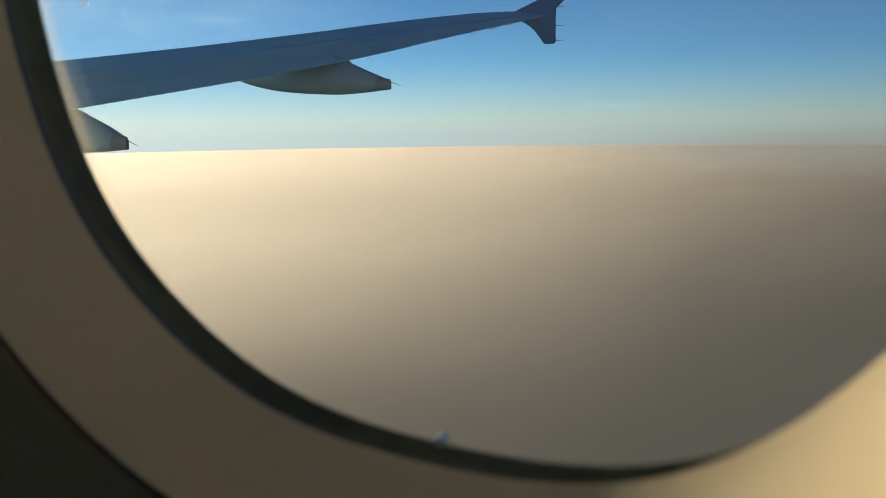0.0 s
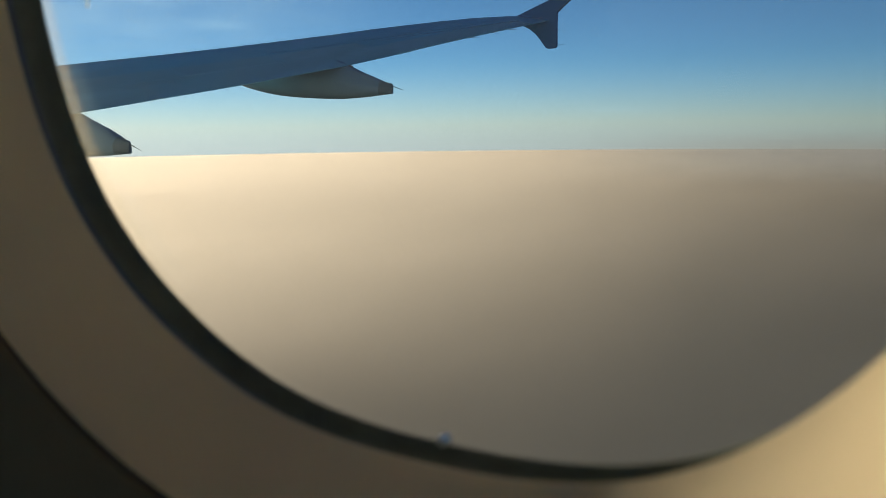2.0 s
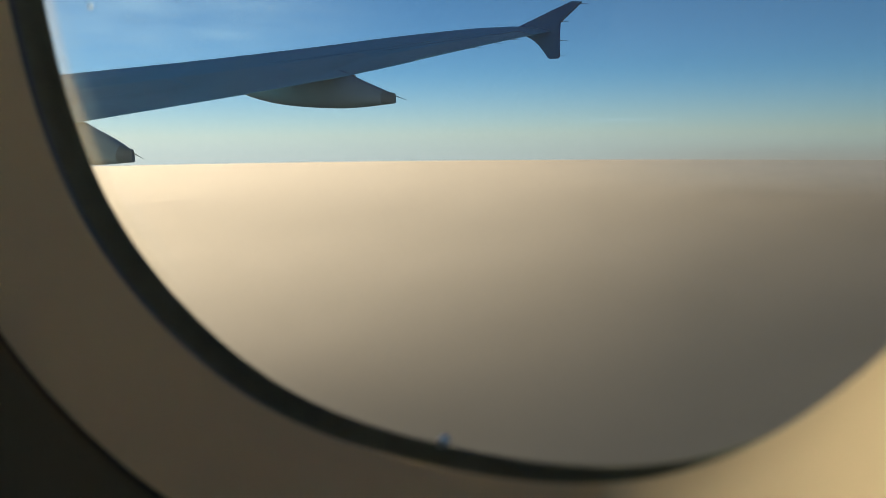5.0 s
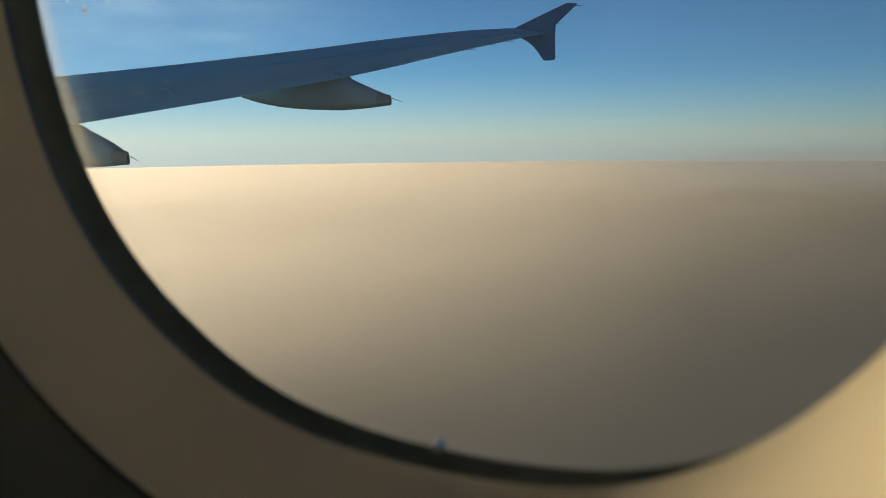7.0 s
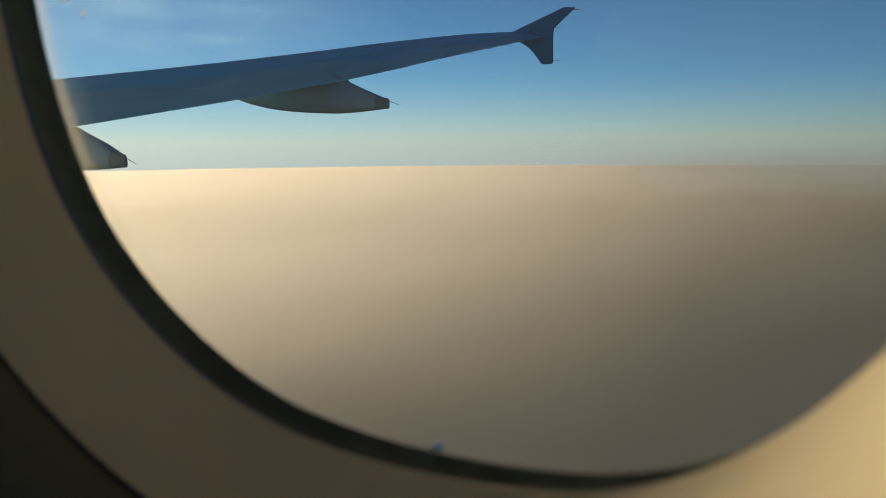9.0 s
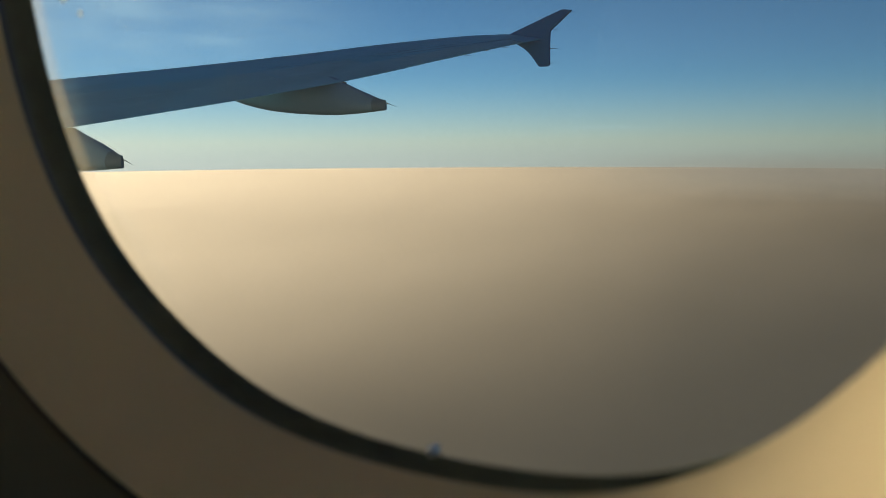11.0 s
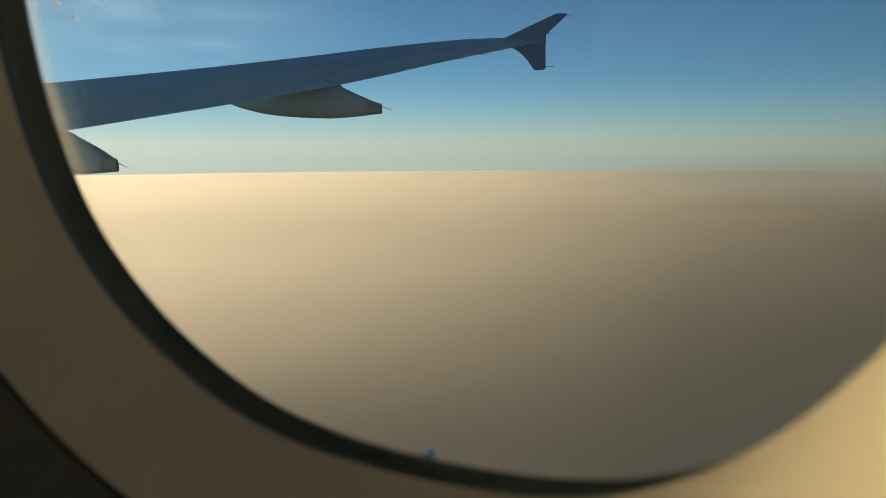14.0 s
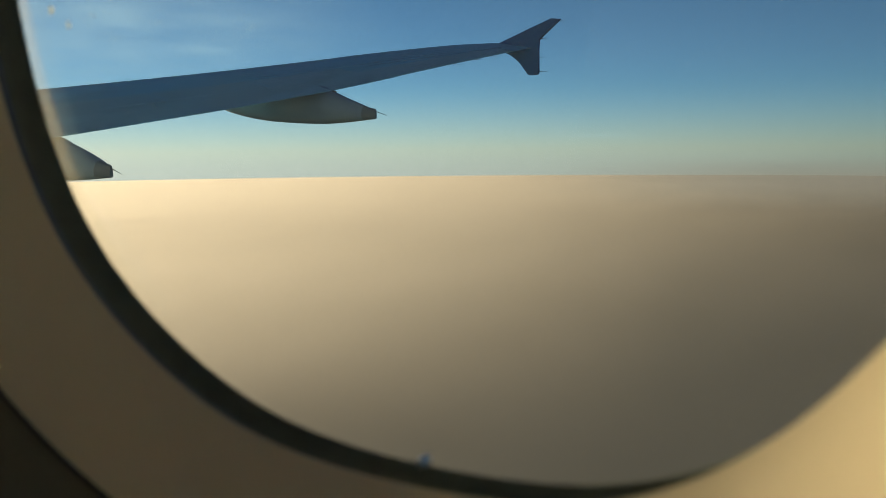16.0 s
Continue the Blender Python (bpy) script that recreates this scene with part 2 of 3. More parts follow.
# ---- cloud deck down to the horizon ----
def build_cloud():
    bm = bmesh.new()
    rings = [0, 20, 60, 120, 220, 360, 560, 850, 1250, 1750, 2300, 2900, 3500, 4100, 4600, 4850]
    sides, prev = 96, None
    for r in rings:
        if r == 0:
            cur = [bm.verts.new((0, 0, CLOUD_Z))]
        else:
            cur = [bm.verts.new((r * math.cos(2 * math.pi * i / sides), r * math.sin(2 * math.pi * i / sides), CLOUD_Z)) for i in range(sides)]
        if prev:
            for i in range(sides):
                j = (i + 1) % sides
                bm.faces.new((prev[0], cur[i], cur[j]) if len(prev) == 1 else (prev[i], cur[i], cur[j], prev[j]))
        prev = cur
    ob = mesh_object("cloud_deck", bm, CLOUD, recalc=False)
    tagged(ob, "smooth unbroken layer of cream stratus cloud to the horizon", "clouds", kind="structure")


CLOUD_Z = -159.0
build_cloud()


def build_haze_glow():
    """Painted haze: a glowing band all along the horizon, brighter sunward, far behind everything."""
    m, n, l, b = material("haze_glow")
    n.remove(b)
    co, sep = n.new("ShaderNodeTexCoord"), n.new("ShaderNodeSeparateXYZ")
    l.new(co.outputs["Object"], sep.inputs[0])
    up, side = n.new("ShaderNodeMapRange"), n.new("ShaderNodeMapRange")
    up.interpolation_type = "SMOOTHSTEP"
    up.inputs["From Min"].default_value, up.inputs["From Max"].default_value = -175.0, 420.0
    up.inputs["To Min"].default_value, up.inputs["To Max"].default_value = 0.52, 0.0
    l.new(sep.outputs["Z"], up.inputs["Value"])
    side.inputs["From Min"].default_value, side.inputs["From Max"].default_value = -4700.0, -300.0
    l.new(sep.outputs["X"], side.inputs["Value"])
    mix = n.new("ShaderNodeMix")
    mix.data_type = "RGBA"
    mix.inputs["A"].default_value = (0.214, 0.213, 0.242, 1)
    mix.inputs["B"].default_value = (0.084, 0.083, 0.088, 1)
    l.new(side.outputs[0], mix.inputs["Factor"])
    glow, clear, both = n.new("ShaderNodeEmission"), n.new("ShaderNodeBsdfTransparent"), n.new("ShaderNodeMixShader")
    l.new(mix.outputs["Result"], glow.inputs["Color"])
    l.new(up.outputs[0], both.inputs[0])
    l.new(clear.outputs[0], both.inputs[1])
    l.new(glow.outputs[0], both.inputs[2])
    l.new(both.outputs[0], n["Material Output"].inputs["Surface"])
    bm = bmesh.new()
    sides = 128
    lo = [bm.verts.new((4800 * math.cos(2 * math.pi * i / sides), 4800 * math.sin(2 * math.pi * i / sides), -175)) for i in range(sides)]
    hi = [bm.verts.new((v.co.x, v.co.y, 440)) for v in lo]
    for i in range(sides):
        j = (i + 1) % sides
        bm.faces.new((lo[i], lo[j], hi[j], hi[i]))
    ob = mesh_object("backdrop_haze_glow", bm, m, recalc=False)
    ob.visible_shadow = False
    tagged(ob, "glowing band painted as haze along the horizon", "haze", kind="structure")


build_haze_glow()


def build_mist_glow():
    """Painted haze away from the sun: a glowing shell that dissolves the cloud's far edge."""
    m, n, l, b = material("mist_glow")
    n.remove(b)
    co, sep = n.new("ShaderNodeTexCoord"), n.new("ShaderNodeSeparateXYZ")
    l.new(co.outputs["Object"], sep.inputs[0])
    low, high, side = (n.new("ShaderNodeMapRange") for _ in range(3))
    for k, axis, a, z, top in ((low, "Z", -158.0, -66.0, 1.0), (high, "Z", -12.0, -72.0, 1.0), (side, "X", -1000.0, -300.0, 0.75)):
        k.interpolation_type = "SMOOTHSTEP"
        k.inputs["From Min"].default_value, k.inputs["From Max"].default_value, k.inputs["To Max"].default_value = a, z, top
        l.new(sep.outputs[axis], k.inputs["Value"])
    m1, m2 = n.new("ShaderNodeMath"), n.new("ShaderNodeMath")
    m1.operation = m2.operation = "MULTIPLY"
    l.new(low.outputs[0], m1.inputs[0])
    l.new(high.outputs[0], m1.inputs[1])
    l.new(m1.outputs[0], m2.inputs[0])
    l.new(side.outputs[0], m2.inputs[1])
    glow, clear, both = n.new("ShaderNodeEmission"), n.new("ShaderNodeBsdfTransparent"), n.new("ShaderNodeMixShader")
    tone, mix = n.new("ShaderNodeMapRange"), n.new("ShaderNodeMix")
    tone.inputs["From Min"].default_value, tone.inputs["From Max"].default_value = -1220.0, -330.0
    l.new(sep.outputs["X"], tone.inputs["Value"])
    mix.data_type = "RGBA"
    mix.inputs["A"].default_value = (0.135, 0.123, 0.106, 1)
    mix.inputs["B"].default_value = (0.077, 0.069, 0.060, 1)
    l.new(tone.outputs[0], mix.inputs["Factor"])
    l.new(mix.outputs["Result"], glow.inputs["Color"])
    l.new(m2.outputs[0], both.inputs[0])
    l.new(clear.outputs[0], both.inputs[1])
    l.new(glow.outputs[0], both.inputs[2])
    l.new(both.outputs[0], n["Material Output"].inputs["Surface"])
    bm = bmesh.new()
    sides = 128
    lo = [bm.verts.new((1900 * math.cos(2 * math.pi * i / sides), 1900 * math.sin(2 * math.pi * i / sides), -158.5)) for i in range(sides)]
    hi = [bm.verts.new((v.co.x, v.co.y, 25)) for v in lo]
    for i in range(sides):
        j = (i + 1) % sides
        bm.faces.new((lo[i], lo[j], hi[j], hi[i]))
    ob = mesh_object("backdrop_mist_glow", bm, m, recalc=False)
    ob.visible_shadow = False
    tagged(ob, "low glowing shell painted as grey-brown mist along the far horizon", "haze", kind="structure")


build_mist_glow()


def build_cirrus_glow(bearing, height, wide, tall, seed, thick, grain=1.0, soft=0.0):
    """A faint glowing lens, far off, that fades at its rim: high cirrus, the widest one painted sky glow."""
    m, n, l, b = material("cirrus_glow")
    n.remove(b)
    co, mp, tex = n.new("ShaderNodeTexCoord"), n.new("ShaderNodeMapping"), n.new("ShaderNodeTexNoise")
    mp.inputs["Location"].default_value = (seed * 3.1, 0, seed)
    mp.inputs["Scale"].default_value = (3.2 * grain, 1, 4.5 * grain)
    grad, rim, mul = n.new("ShaderNodeTexGradient"), n.new("ShaderNodeMapRange"), n.new("ShaderNodeMath")
    grad.gradient_type = "SPHERICAL"
    rim.inputs["To Max"].default_value = thick
    rim.interpolation_type = "SMOOTHSTEP"
    mul.operation = "MULTIPLY"
    tex.inputs["Detail"].default_value = 5
    l.new(co.outputs["Object"], mp.inputs["Vector"])
    l.new(mp.outputs[0], tex.inputs["Vector"])
    l.new(co.outputs["Object"], grad.inputs["Vector"])
    l.new(grad.outputs["Fac"], rim.inputs["Value"])
    wisp = n.new("ShaderNodeMapRange")
    wisp.inputs["From Min"].default_value, wisp.inputs["From Max"].default_value = 0.38 - soft, 0.72 + soft
    l.new(tex.outputs["Fac"], wisp.inputs["Value"])
    l.new(rim.outputs[0], mul.inputs[0])
    l.new(wisp.outputs[0], mul.inputs[1])
    glow, clear, both = n.new("ShaderNodeEmission"), n.new("ShaderNodeBsdfTransparent"), n.new("ShaderNodeMixShader")
    glow.inputs["Color"].default_value = (0.165, 0.222, 0.248, 1)
    l.new(mul.outputs[0], both.inputs[0])
    l.new(clear.outputs[0], both.inputs[1])
    l.new(glow.outputs[0], both.inputs[2])
    l.new(both.outputs[0], n["Material Output"].inputs["Surface"])
    bm = bmesh.new()
    rim_v = [bm.verts.new((math.cos(2 * math.pi * i / 48), 0, math.sin(2 * math.pi * i / 48))) for i in range(48)]
    mid = bm.verts.new((0, 0.05, 0))
    for i in range(48):
        bm.faces.new((rim_v[i], rim_v[(i + 1) % 48], mid))
    ob = mesh_object("backdrop_cirrus_glow", bm, m, recalc=False)
    d, a, e = 4650.0, radians(bearing), radians(height)
    ob.matrix_world = Matrix.Translation((-d * math.sin(a) * math.cos(e), d * math.cos(a) * math.cos(e), d * math.sin(e))) @ pose(0, 0, 0, 0, 0, bearing) @ Matrix.Diagonal((d * radians(wide), 40, d * radians(tall), 1))
    ob.visible_shadow = False
    tagged(ob, "faint glowing veil: white cirrus, the widest one painted sunward sky glow", "clouds", kind="structure")


build_cirrus_glow(23.2, 0.95, 5.4, 0.17, 1, 0.38)
build_cirrus_glow(49.0, 9.0, 7.0, 0.9, 2, 0.18, 0.6)
build_cirrus_glow(57.5, 9.3, 3.5, 1.2, 3, 0.40)
build_cirrus_glow(51.0, 7.0, 3.0, 0.6, 4, 0.30)
# no streak: a broad painted glow that brightens the sky towards the sun
build_cirrus_glow(60.0, 9.0, 26.0, 8.5, 5, 0.5, 0.45, 0.45)


# ---- cabin side: lining, window, closing walls ----
def rect_ring(y, x0, x1, z0, z1, count=240):
    ring = []
    for (px, _, pz) in outline(0, 0, count):
        dx, dz = px - WX, pz - WZ
        k = min(((x1 - WX) / dx if dx > 1e-9 else (x0 - WX) / dx if dx < -1e-9 else 1e9),
                ((z1 - WZ) / dz if dz > 1e-9 else (z0 - WZ) / dz if dz < -1e-9 else 1e9))
        z = WZ + dz * k
        ring.append((WX + dx * k, y - HULL + math.sqrt(HULL * HULL - z * z), z))
    return ring


HULL = 1.97  # radius of the fuselage, whose axis lies level with the eye
ROOM = (-0.5, 0.42, -0.45, 0.45)  # x from, x to, z from, z to


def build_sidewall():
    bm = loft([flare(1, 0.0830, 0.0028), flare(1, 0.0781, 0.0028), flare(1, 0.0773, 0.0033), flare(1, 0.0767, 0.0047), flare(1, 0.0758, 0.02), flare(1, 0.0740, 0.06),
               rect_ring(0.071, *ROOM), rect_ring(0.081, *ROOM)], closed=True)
    ob = mesh_object("wall_window_side", bm, SIDEWALL_SHADE)
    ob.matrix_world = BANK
    tagged(ob, "laminate cabin sidewall panel, its shade painted as dark brown", "wall", kind="structure")
    bm = loft([outline(0.020, 0.1130), outline(0.022, 0.1170), rect_ring(0.117, *ROOM), rect_ring(0.113, *ROOM)], closed=True)
    ob = mesh_object("wall_outer_skin", bm, SKIN)
    ob.matrix_world = BANK
    tagged(ob, "white painted outer skin of the fuselage", "wall", kind="structure")


def build_window():
    w = holder("window_1", BANK)
    tagged(w, "oval cabin window with beige reveal and black rubber seal", "window", kind="structure")
    steps = [i / 12 for i in range(13)]
    front = [outline(-0.0008, 0.1003)] + [flare(k ** 0.9, 0.0999 - 0.0223 * k, -0.00095 * (1 - k)) for k in steps]
    front += [flare(1.0, 0.0773, 0.0004), flare(1.0, 0.0779, 0.0010)]
    back = [flare(k ** 0.9, 0.1022 - 0.0217 * k, 0.0014) for k in reversed(steps[1:])]
    part("reveal", loft(front + back, closed=True), LINING, w, "smooth beige plastic window reveal")
    part("joint_strip", loft([flare(1.0, 0.0780, 0.0009), flare(1.0, 0.0779, 0.0030), flare(1.0, 0.0820, 0.0030), flare(1.0, 0.0820, 0.0009)], closed=True), GAP, w, "dark joint between reveal and sidewall")
    part("retaining_ring", ring_solid([(-0.0008, 0.1005), (0.0011, 0.1030), (0.0016, 0.1034), (0.0050, 0.1038), (0.0050, 0.1005)], aft=0.0024), RETAINER_SKY, w, "grey retaining ring with reflected sky blue painted in")
    seal = [(0.0056, 0.1040), (0.0038, 0.1042), (0.0036, 0.1056), (0.0031, 0.1070), (0.0020, 0.1082), (0.0008, 0.1090), (0.0001, 0.1094), (0.0000, 0.1098), (0.0012, 0.1104), (0.0060, 0.1106)]
    part("rubber_seal", ring_solid(seal, aft=0.0024), RUBBER, w, "black rubber window seal")
    pane = part("inner_pane", loft([outline(0.003, 0.1108, aft=0.0024), outline(0.003, 0.1112, aft=0.0024)]), PANE, w, "clear acrylic inner pane with fine scratches")
    outer = part("outer_pane", loft([outline(0.019, 0.1146), outline(0.019, 0.1156)]), OUTER_PANE, w, "clear outer pane")
    rng = random.Random(4)
    marks = [(-0.1803, -0.0196, 16), (-0.1732, -0.017, 8), (-0.1688, -0.0158, 14), (-0.1606, -0.0199, 9), (-0.16, -0.0209, 10), (-0.1588, -0.0216, 7),
             (-0.1503, -0.0188, 7), (-0.1546, -0.0222, 12), (-0.1657, -0.0043, 20), (-0.1751, -0.0194, 7), (-0.1631, -0.0145, 5), (-0.1488, -0.004, 13),
             (-0.1292, -0.0033, 18), (-0.1186, -0.0009, 22), (-0.128, -0.0115, 14), (-0.1065, -0.0147, 20), (-0.1621, -0.0053, 8), (-0.1446, -0.0166, 5)]
    for x, z, k in marks:
        h = k * 0.00007
        lean = rng.uniform(0.0, 0.35) * h
        bm = bmesh.new()
        t = 0.00006
        vs = [bm.verts.new((x + q, 0.1105 + r, z + s)) for q, r, s in ((-lean, 0, -h), (-t, 0, 0), (lean, 0, h), (t, 0, 0), (0, -0.0001, 0))]
        for i in range(4):
            bm.faces.new((vs[i], vs[(i + 1) % 4], vs[4]))
        sc = mesh_object("scratch", bm, SCRATCH, smooth=False)
        sc.parent = pane
    # dried droplets on the outer pane
    for x, z, k in ((-0.1951, -0.0001, 20), (-0.1879, -0.0033, 15), (-0.178, -0.0009, 5), (-0.1327, -0.0141, 4), (-0.1852, -0.0216, 5), (-0.1639, -0.0224, 3),
                    (-0.1594, -0.0231, 3), (-0.1451, -0.0081, 3), (-0.127, -0.0044, 3), (-0.1698, -0.006, 3), (-0.1527, -0.0007, 4)):
        r = k * 0.00006
        rings = [[(x + r * q * math.cos(math.pi * i / 5), 0.1146 - 0.0001 * d, z + r * q * math.sin(math.pi * i / 5)) for i in range(10)] for q, d in ((1.0, 0), (0.8, 1.2), (0.4, 1.8))]
        drop = mesh_object("droplet", dome(rings), SCRATCH)
        drop.parent = outer
    # vent bush at the pane's foot
    bush = bmesh.new()
    prof = [(0.0000, -0.0012), (0.0005, -0.0012), (0.0009, -0.0009), (0.0010, -0.0003), (0.0010, 0.0012), (0.0007, 0.0016)]
    rings = [[(r * math.cos(2 * math.pi * i / 20), d, r * math.sin(2 * math.pi * i / 20)) for i in range(20)] for d, r in [(y, max(q, 0.00002)) for q, y in prof]]
    loft(rings, bm=bush)
    ob = part("vent_bush", bush, STEEL, w, "tiny bright metal vent bush")
    ob.location = (-0.0693, 0.1085, -0.0766)


def build_shell():
    # unseen box set close round the eye as a reflector for the lining
    x0, x1, z0, z1 = ROOM
    for name, box, label, cat in (
            ("floor", (x0, x1, -0.8, 0.021, z0 - 0.05, z0), "unseen pale closing floor added to bounce light", "floor"),
            ("ceiling", (x0, x1, -0.8, 0.021, z1, z1 + 0.05), "unseen pale closing ceiling added to bounce light", "ceiling"),
            ("wall_front", (x0 - 0.05, x0, -0.8, 0.055, z0 - 0.05, z1 + 0.05), "unseen pale closing wall added to bounce light", "wall"),
            ("wall_rear", (x1, x1 + 0.05, -0.8, 0.055, z0 - 0.05, z1 + 0.05), "unseen pale closing wall added to bounce light", "wall")):
        ob = mesh_object(name, slab(*box), BOUNCE_SHELL, smooth=False)
        ob.matrix_world = BANK
        tagged(ob, label, cat, kind="structure")


def build_fuselage():
    """The plain outer hull on this side, which carries the wing and the wall with the window."""
    x0, x1, z0, z1 = ROOM
    xs = [-21 + 1.0 * i for i in range(21)] + [x0, x1] + [1.0 + i for i in range(6)]
    ta, tb = math.asin(z0 / HULL), math.asin(z1 / HULL)
    ts = [radians(-95) + (ta - radians(-95)) * i / 8 for i in range(8)] + [ta, tb] + [tb + (radians(95) - tb) * i / 8 for i in range(1, 9)]
    bm = bmesh.new()
    grid = [[bm.verts.new((x, 0.117 - HULL + HULL * math.cos(t), HULL * math.sin(t))) for t in ts] for x in xs]
    for i in range(len(xs) - 1):
        for j in range(len(ts) - 1):
            if not (xs[i] == x0 and ts[j] == ta):
                bm.faces.new((grid[i][j], grid[i + 1][j], grid[i + 1][j + 1], grid[i][j + 1]))
    ob = mesh_object("wall_fuselage", bm, SKIN)
    thick = ob.modifiers.new("thickness", "SOLIDIFY")
    thick.thickness = 0.004
    ob.matrix_world = BANK
    tagged(ob, "plain white painted side of the fuselage", "wall", kind="structure")


def build_fill_wall():
    """The unseen wall behind the viewer; its opening is added to let fill daylight in."""
    x0, x1, z0, z1 = ROOM
    ax, bx, az, bz = x0 + 0.04, x1 - 0.04, -0.32, 0.32
    bm = bmesh.new()
    for a, b, c, d in ((x0 - 0.05, ax, z0 - 0.05, z1 + 0.05), (bx, x1 + 0.05, z0 - 0.05, z1 + 0.05), (ax, bx, z0 - 0.05, az), (ax, bx, bz, z1 + 0.05)):
        bmesh.ops.create_cube(bm, size=1, matrix=Matrix.LocRotScale(((a + b) / 2, -0.825, (c + d) / 2), None, (b - a, 0.05, d - c)))
    ob = mesh_object("wall_fill_opening", bm, BOUNCE_SHELL, smooth=False)
    ob.matrix_world = BANK
    tagged(ob, "unseen closing wall with an opening added for fill light", "wall", kind="structure")


build_sidewall()
build_fuselage()
build_fill_wall()
build_window()
build_shell()


# ---- wing ----
def lerp(table, y):
    for (a, p), (b, q) in zip(table, table[1:]):
        if y <= b or (b, q) == table[-1]:
            return p + (q - p) * (y - a) / (b - a)


def te_x(y):
    return -8.0 + 0.275 * (y - 15) if y > 4.4 else -10.915


def le_x(y):
    return -9.25 + 0.52 * (y - 15)


TE_Z = [(-0.6, -0.91), (4.4, -0.04), (5.93, 0.241), (8.25, 0.665), (10.25, 1.06), (11.41, 1.33), (12.67, 1.634), (14.31, 2.004), (15.05, 2.17)]
LE_Z = [(-0.6, -0.06), (4.4, 0.56), (7.2, 1.01), (8.95, 1.29), (10.05, 1.48), (11.45, 1.73), (12.3, 1.895), (12.99, 2.015), (13.72, 2.138), (13.84, 2.172), (14.2, 2.216), (14.56, 2.258), (15.05, 2.303)]


def wing_point(y, u, side, lift=0.0):
    """A point of the wing's skin: span y, fraction u of the chord from the leading edge, side +1 above, -1 below."""
    x0, x1 = le_x(y), te_x(y)
    c = x1 - x0
    t = 5 * 0.115 * (0.2969 * math.sqrt(u) - 0.126 * u - 0.3516 * u * u + 0.2843 * u ** 3 - 0.1030 * u ** 4)
    z = lerp(LE_Z, y) * (1 - u) + lerp(TE_Z, y) * u
    return (x0 + c * u, y, z + side * (t * c + 0.004) + lift)


def span(y0, y1, step=0.7):
    k = max(1, round((y1 - y0) / step))
    return [y0 + (y1 - y0) * i / k for i in range(k + 1)]


def wing_piece(y0, y1, u0, u1, n=14):
    us = [u0 + (u1 - u0) * (1 - math.cos(math.pi * i / n)) / 2 for i in range(n + 1)]
    rings = []
    for y in span(y0, y1):
        rings.append([wing_point(y, u, 1) for u in us] + [wing_point(y, u, -1) for u in reversed(us)])
    return loft(rings)


def skin_seam(y0, u0, y1, u1, half):
    """A thin dark strip on the upper skin from one span and chord place to another."""
    a, b = Vector(wing_point(y0, u0, 1)), Vector(wing_point(y1, u1, 1))
    side = (b - a).cross(Vector((0, 0, 1))).normalized() * half
    up = Vector((0, 0, 0.006))
    rings = []
    for i in range(13):
        k = i / 12
        q = Vector(wing_point(y0 + (y1 - y0) * k, u0 + (u1 - u0) * k, 1))
        rings.append([q - side - up, q + side - up, q + side * 0.8 + up * 0.6, q - side * 0.8 + up * 0.6])
    return loft(rings)


def skin_panel(y0, y1, u0, u1, lift):
    """A thin plate that follows the upper skin."""
    bm = bmesh.new()
    us = [u0 + (u1 - u0) * i / 4 for i in range(5)]
    rings = [[wing_point(y, u, 1, lift) for u in us] + [wing_point(y, u, 1, -0.01) for u in reversed(us)] for y in span(y0, y1, 0.5)]
    return loft(rings, bm=bm)


FENCE_Y = 15.05


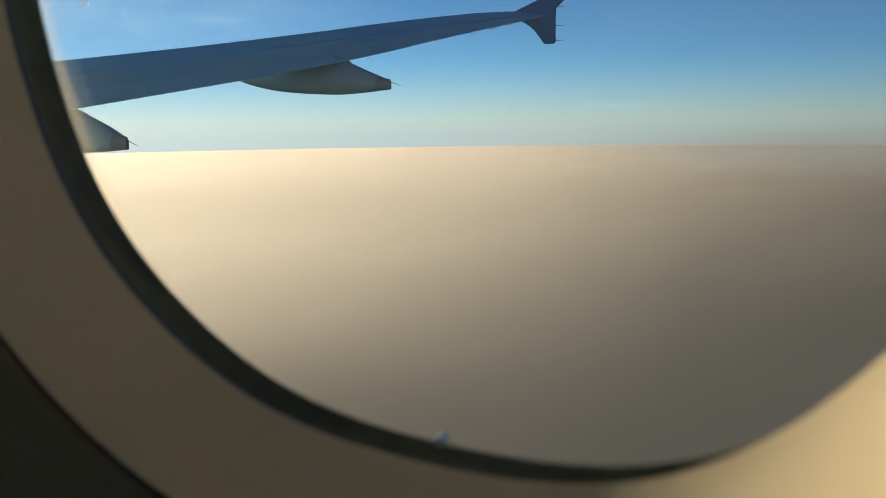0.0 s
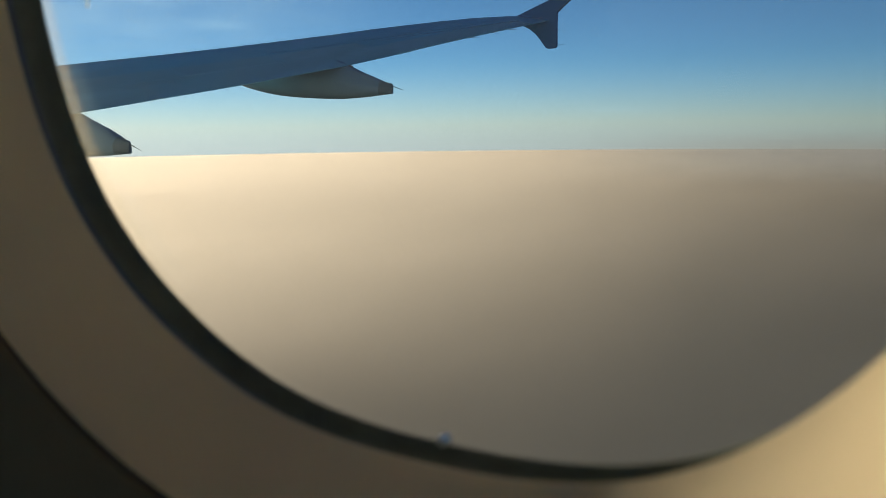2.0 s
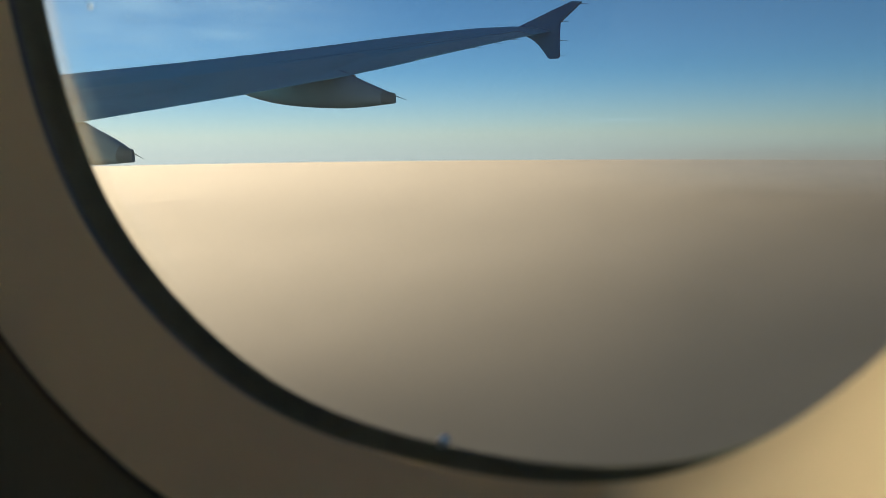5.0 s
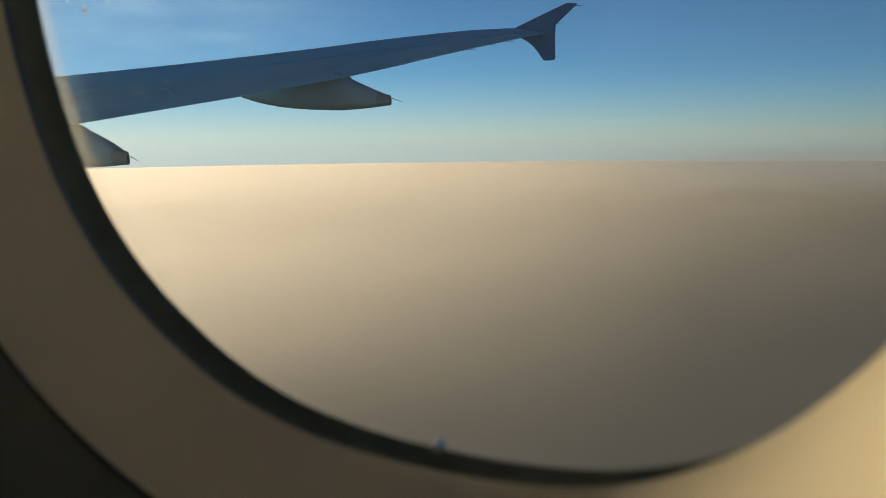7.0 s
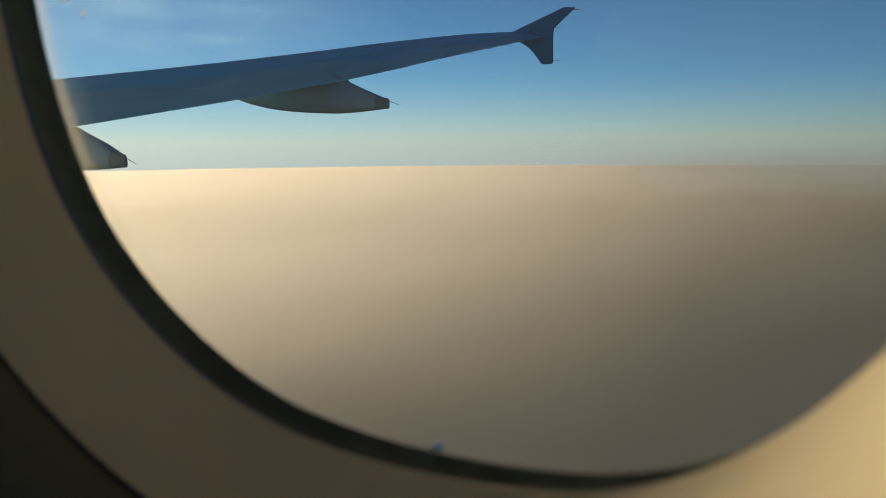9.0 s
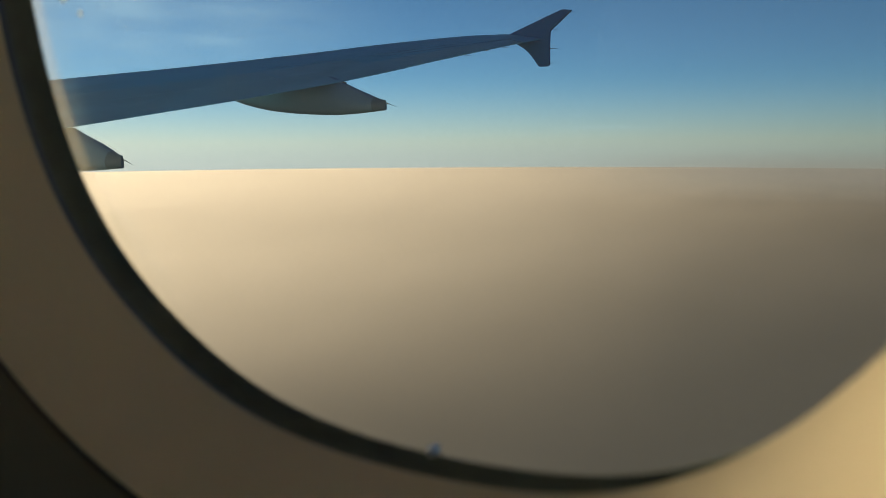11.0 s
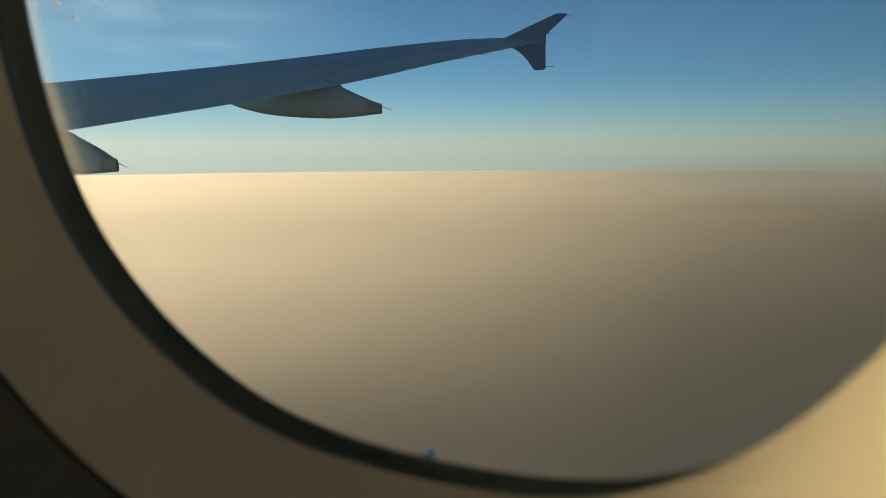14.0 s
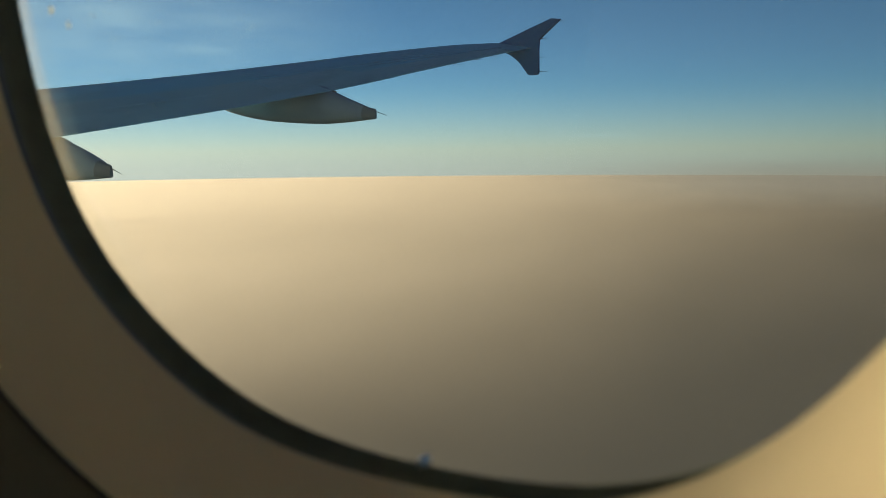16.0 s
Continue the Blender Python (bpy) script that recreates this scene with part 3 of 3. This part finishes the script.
def build_wing():
    w = holder("aircraft_wing")
    tagged(w, "grey swept airliner wing with tip fence, skylight blue painted in", "aircraft wing")
    part("wing_box", wing_piece(-0.5, FENCE_Y, 0.0, 0.735), WING_SKYLIT, w, "grey wing skin with skylight blue painted in", )
    part("inner_flap", wing_piece(-0.4, 4.38, 0.7355, 1.0, 8), PANEL_SKYLIT, w)
    part("outer_flap", wing_piece(4.42, 11.53, 0.7355, 1.0, 8), PANEL_SKYLIT, w)
    part("aileron", wing_piece(11.536, 14.50, 0.7355, 0.985, 8), PANEL_SKYLIT, w)
    part("tip_block", wing_piece(14.53, FENCE_Y, 0.737, 1.0, 8), WING_SKYLIT, w)
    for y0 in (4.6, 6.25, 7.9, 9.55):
        part("spoiler", skin_panel(y0, y0 + 1.61, 0.56, 0.7345, 0.0015), PANEL_SKYLIT, w)
    part("hinge_seam", skin_seam(11.57, 0.62, 14.6, 0.738, 0.012), SEAM, w, "thin dark hinge line")
    for y, u0, u1 in ((5.85, 0.66, 0.79), (7.58, 0.74, 0.84), (9.42, 0.70, 0.84)):
        part("panel_seam", skin_seam(y + 0.05, u0, y - 0.05, u1, 0.006), SEAM, w)
    part("slat_seam", skin_seam(4.5, 0.135, 13.7, 0.16, 0.010), SEAM, w, "thin dark line behind the slats")
    part("spoiler_seam", skin_seam(9.6, 0.50, 13.4, 0.60, 0.008), SEAM, w)
    bx, _, bz = wing_point(9.9, 0.03, 1)
    part("slat_bracket", slab(bx - 0.03, bx + 0.03, 9.88, 9.92, bz - 0.02, bz + 0.014, 0.006), SEAM, w, "small dark bracket")
    for y in (4.40, 14.515):
        part("panel_seam", skin_seam(y, 0.74, y, 0.985, 0.004), SEAM, w)
    # tip fence, a swept plate above and below the tip
    shape = [(-7.516, 2.740), (-7.294, 2.706), (-7.50, 2.545), (-7.70, 2.395), (-7.788, 2.325), (-7.800, 2.10), (-7.793, 1.632), (-7.812, 1.600), (-7.847, 1.588),
             (-8.020, 1.590), (-8.055, 1.605), (-8.130, 1.700), (-8.219, 1.814), (-8.310, 1.910), (-8.416, 1.996), (-8.520, 2.060), (-8.660, 2.125), (-8.801, 2.328), (-8.35, 2.475), (-7.95, 2.605)]
    core = [(x * 0.985 - 8.1 * 0.015, z * 0.985 + 2.15 * 0.015) for x, z in shape]
    bm = loft([[(x, FENCE_Y - 0.012, z) for x, z in core], [(x, FENCE_Y + 0.010, z) for x, z in shape], [(x, FENCE_Y + 0.030, z) for x, z in shape], [(x, FENCE_Y + 0.052, z) for x, z in core]])
    fence = part("tip_fence", bm, FENCE_PAINT, w, "dark swept wingtip fence")
    for x, z, k in ((-7.33, 2.665, 0.17), (-7.80, 2.345, 0.22), (-7.80, 1.96, 0.20), (-7.80, 1.655, 0.21)):
        part("static_wick", rod((x, FENCE_Y + 0.02, z), (x + k, FENCE_Y + 0.02, z - 0.012), 0.006, 0.003), WICK, fence)
    for y in (12.95, 13.5, 13.95):
        x, _, z = wing_point(y, 1.0, -1)
        part("static_wick", rod((x - 0.03, y, z), (x + 0.16, y, z - 0.02), 0.006, 0.003), WICK, w)
    return w


def build_fairing(wing, x, y, z, label, slim=0.0):
    """A canoe-shaped flap track fairing under the wing; x, y, z: the foot of its tail face."""
    # distance ahead of the tail, foot, top, half width
    keys = [(3.95, 0.42, 0.50, 0.03), (3.8, 0.30, 0.56, 0.10), (3.34, 0.174, 0.62, 0.17), (2.71, 0.059, 0.68, 0.22), (1.96, -0.014, 0.72, 0.245), (1.19, -0.054, 0.62, 0.24), (0.87, -0.052, 0.494, 0.225),
            (0.58, -0.040, 0.375, 0.19), (0.262, -0.020, 0.255, 0.14), (0.182, -0.014, 0.226, 0.118)]
    tail = [(0.180, -0.0135, 0.2245, 0.117), (0.09, -0.008, 0.193, 0.085), (-0.03, -0.003, 0.170, 0.035), (-0.05, 0.004, 0.160, 0.022)]

    def rings(rows):
        out = []
        for d, lo, hi, w in rows:
            hi -= slim * max(0.0, min(1.0, (d - 0.5) / 0.9))
            c, h = (lo + hi) / 2, (hi - lo) / 2
            ring = []
            for i in range(28):
                t = 2 * math.pi * i / 28
                cs, sn = math.cos(t), math.sin(t)
                q = 2.1 + 2.0 * max(0, 1 - d)
                r = (abs(cs) ** q + abs(sn) ** q) ** (-1 / q)
                ring.append((-d, w * cs * r * (1 - 0.45 * max(0.0, sn)), c + h * sn * r))
            out.append(ring)
        return out

    fine = []
    for i in range(len(keys) - 1):
        p0, p1, p2, p3 = keys[max(i - 1, 0)], keys[i], keys[i + 1], keys[min(i + 2, len(keys) - 1)]
        for k in range(5):
            t = k / 5
            fine.append(tuple(0.5 * (2 * b + (c - a) * t + (2 * a - 5 * b + 4 * c - d) * t * t + (3 * b - a - 3 * c + d) * t ** 3) for a, b, c, d in zip(p0, p1, p2, p3)))
    f = part("flap_track_fairing", loft(rings(fine + [keys[-1]])), FAIRING_SKYLIT, wing, label)
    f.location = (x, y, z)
    part("tail_cap", loft(rings(tail)), CAP_SKYLIT, f, "dark tail cap with skylight blue in its grey")
    part("static_wick", rod((0.0, 0, 0.14), (0.29, 0, 0.045), 0.007, 0.003), WICK, f)
    if not slim:
        plate = [[(-d, q * w, z) for q, z in ((-1, lo), (1, lo), (1, hi), (-1, hi))] for d, w, lo, hi in ((0.97, 0.04, 0.50, 0.538), (0.84, 0.02, 0.478, 0.502))]
        part("hinge_plate", loft(plate), WICK, f, "small dark hinge plate")
    return f


wing = build_wing()
build_fairing(wing, -8.414, 10.222, 0.536, "canoe-shaped flap track fairing under the outer flap, skylight blue in its grey")
build_fairing(wing, -9.50, 5.98, -0.325, "canoe-shaped flap track fairing under the middle flap, skylight blue in its grey", 0.07)
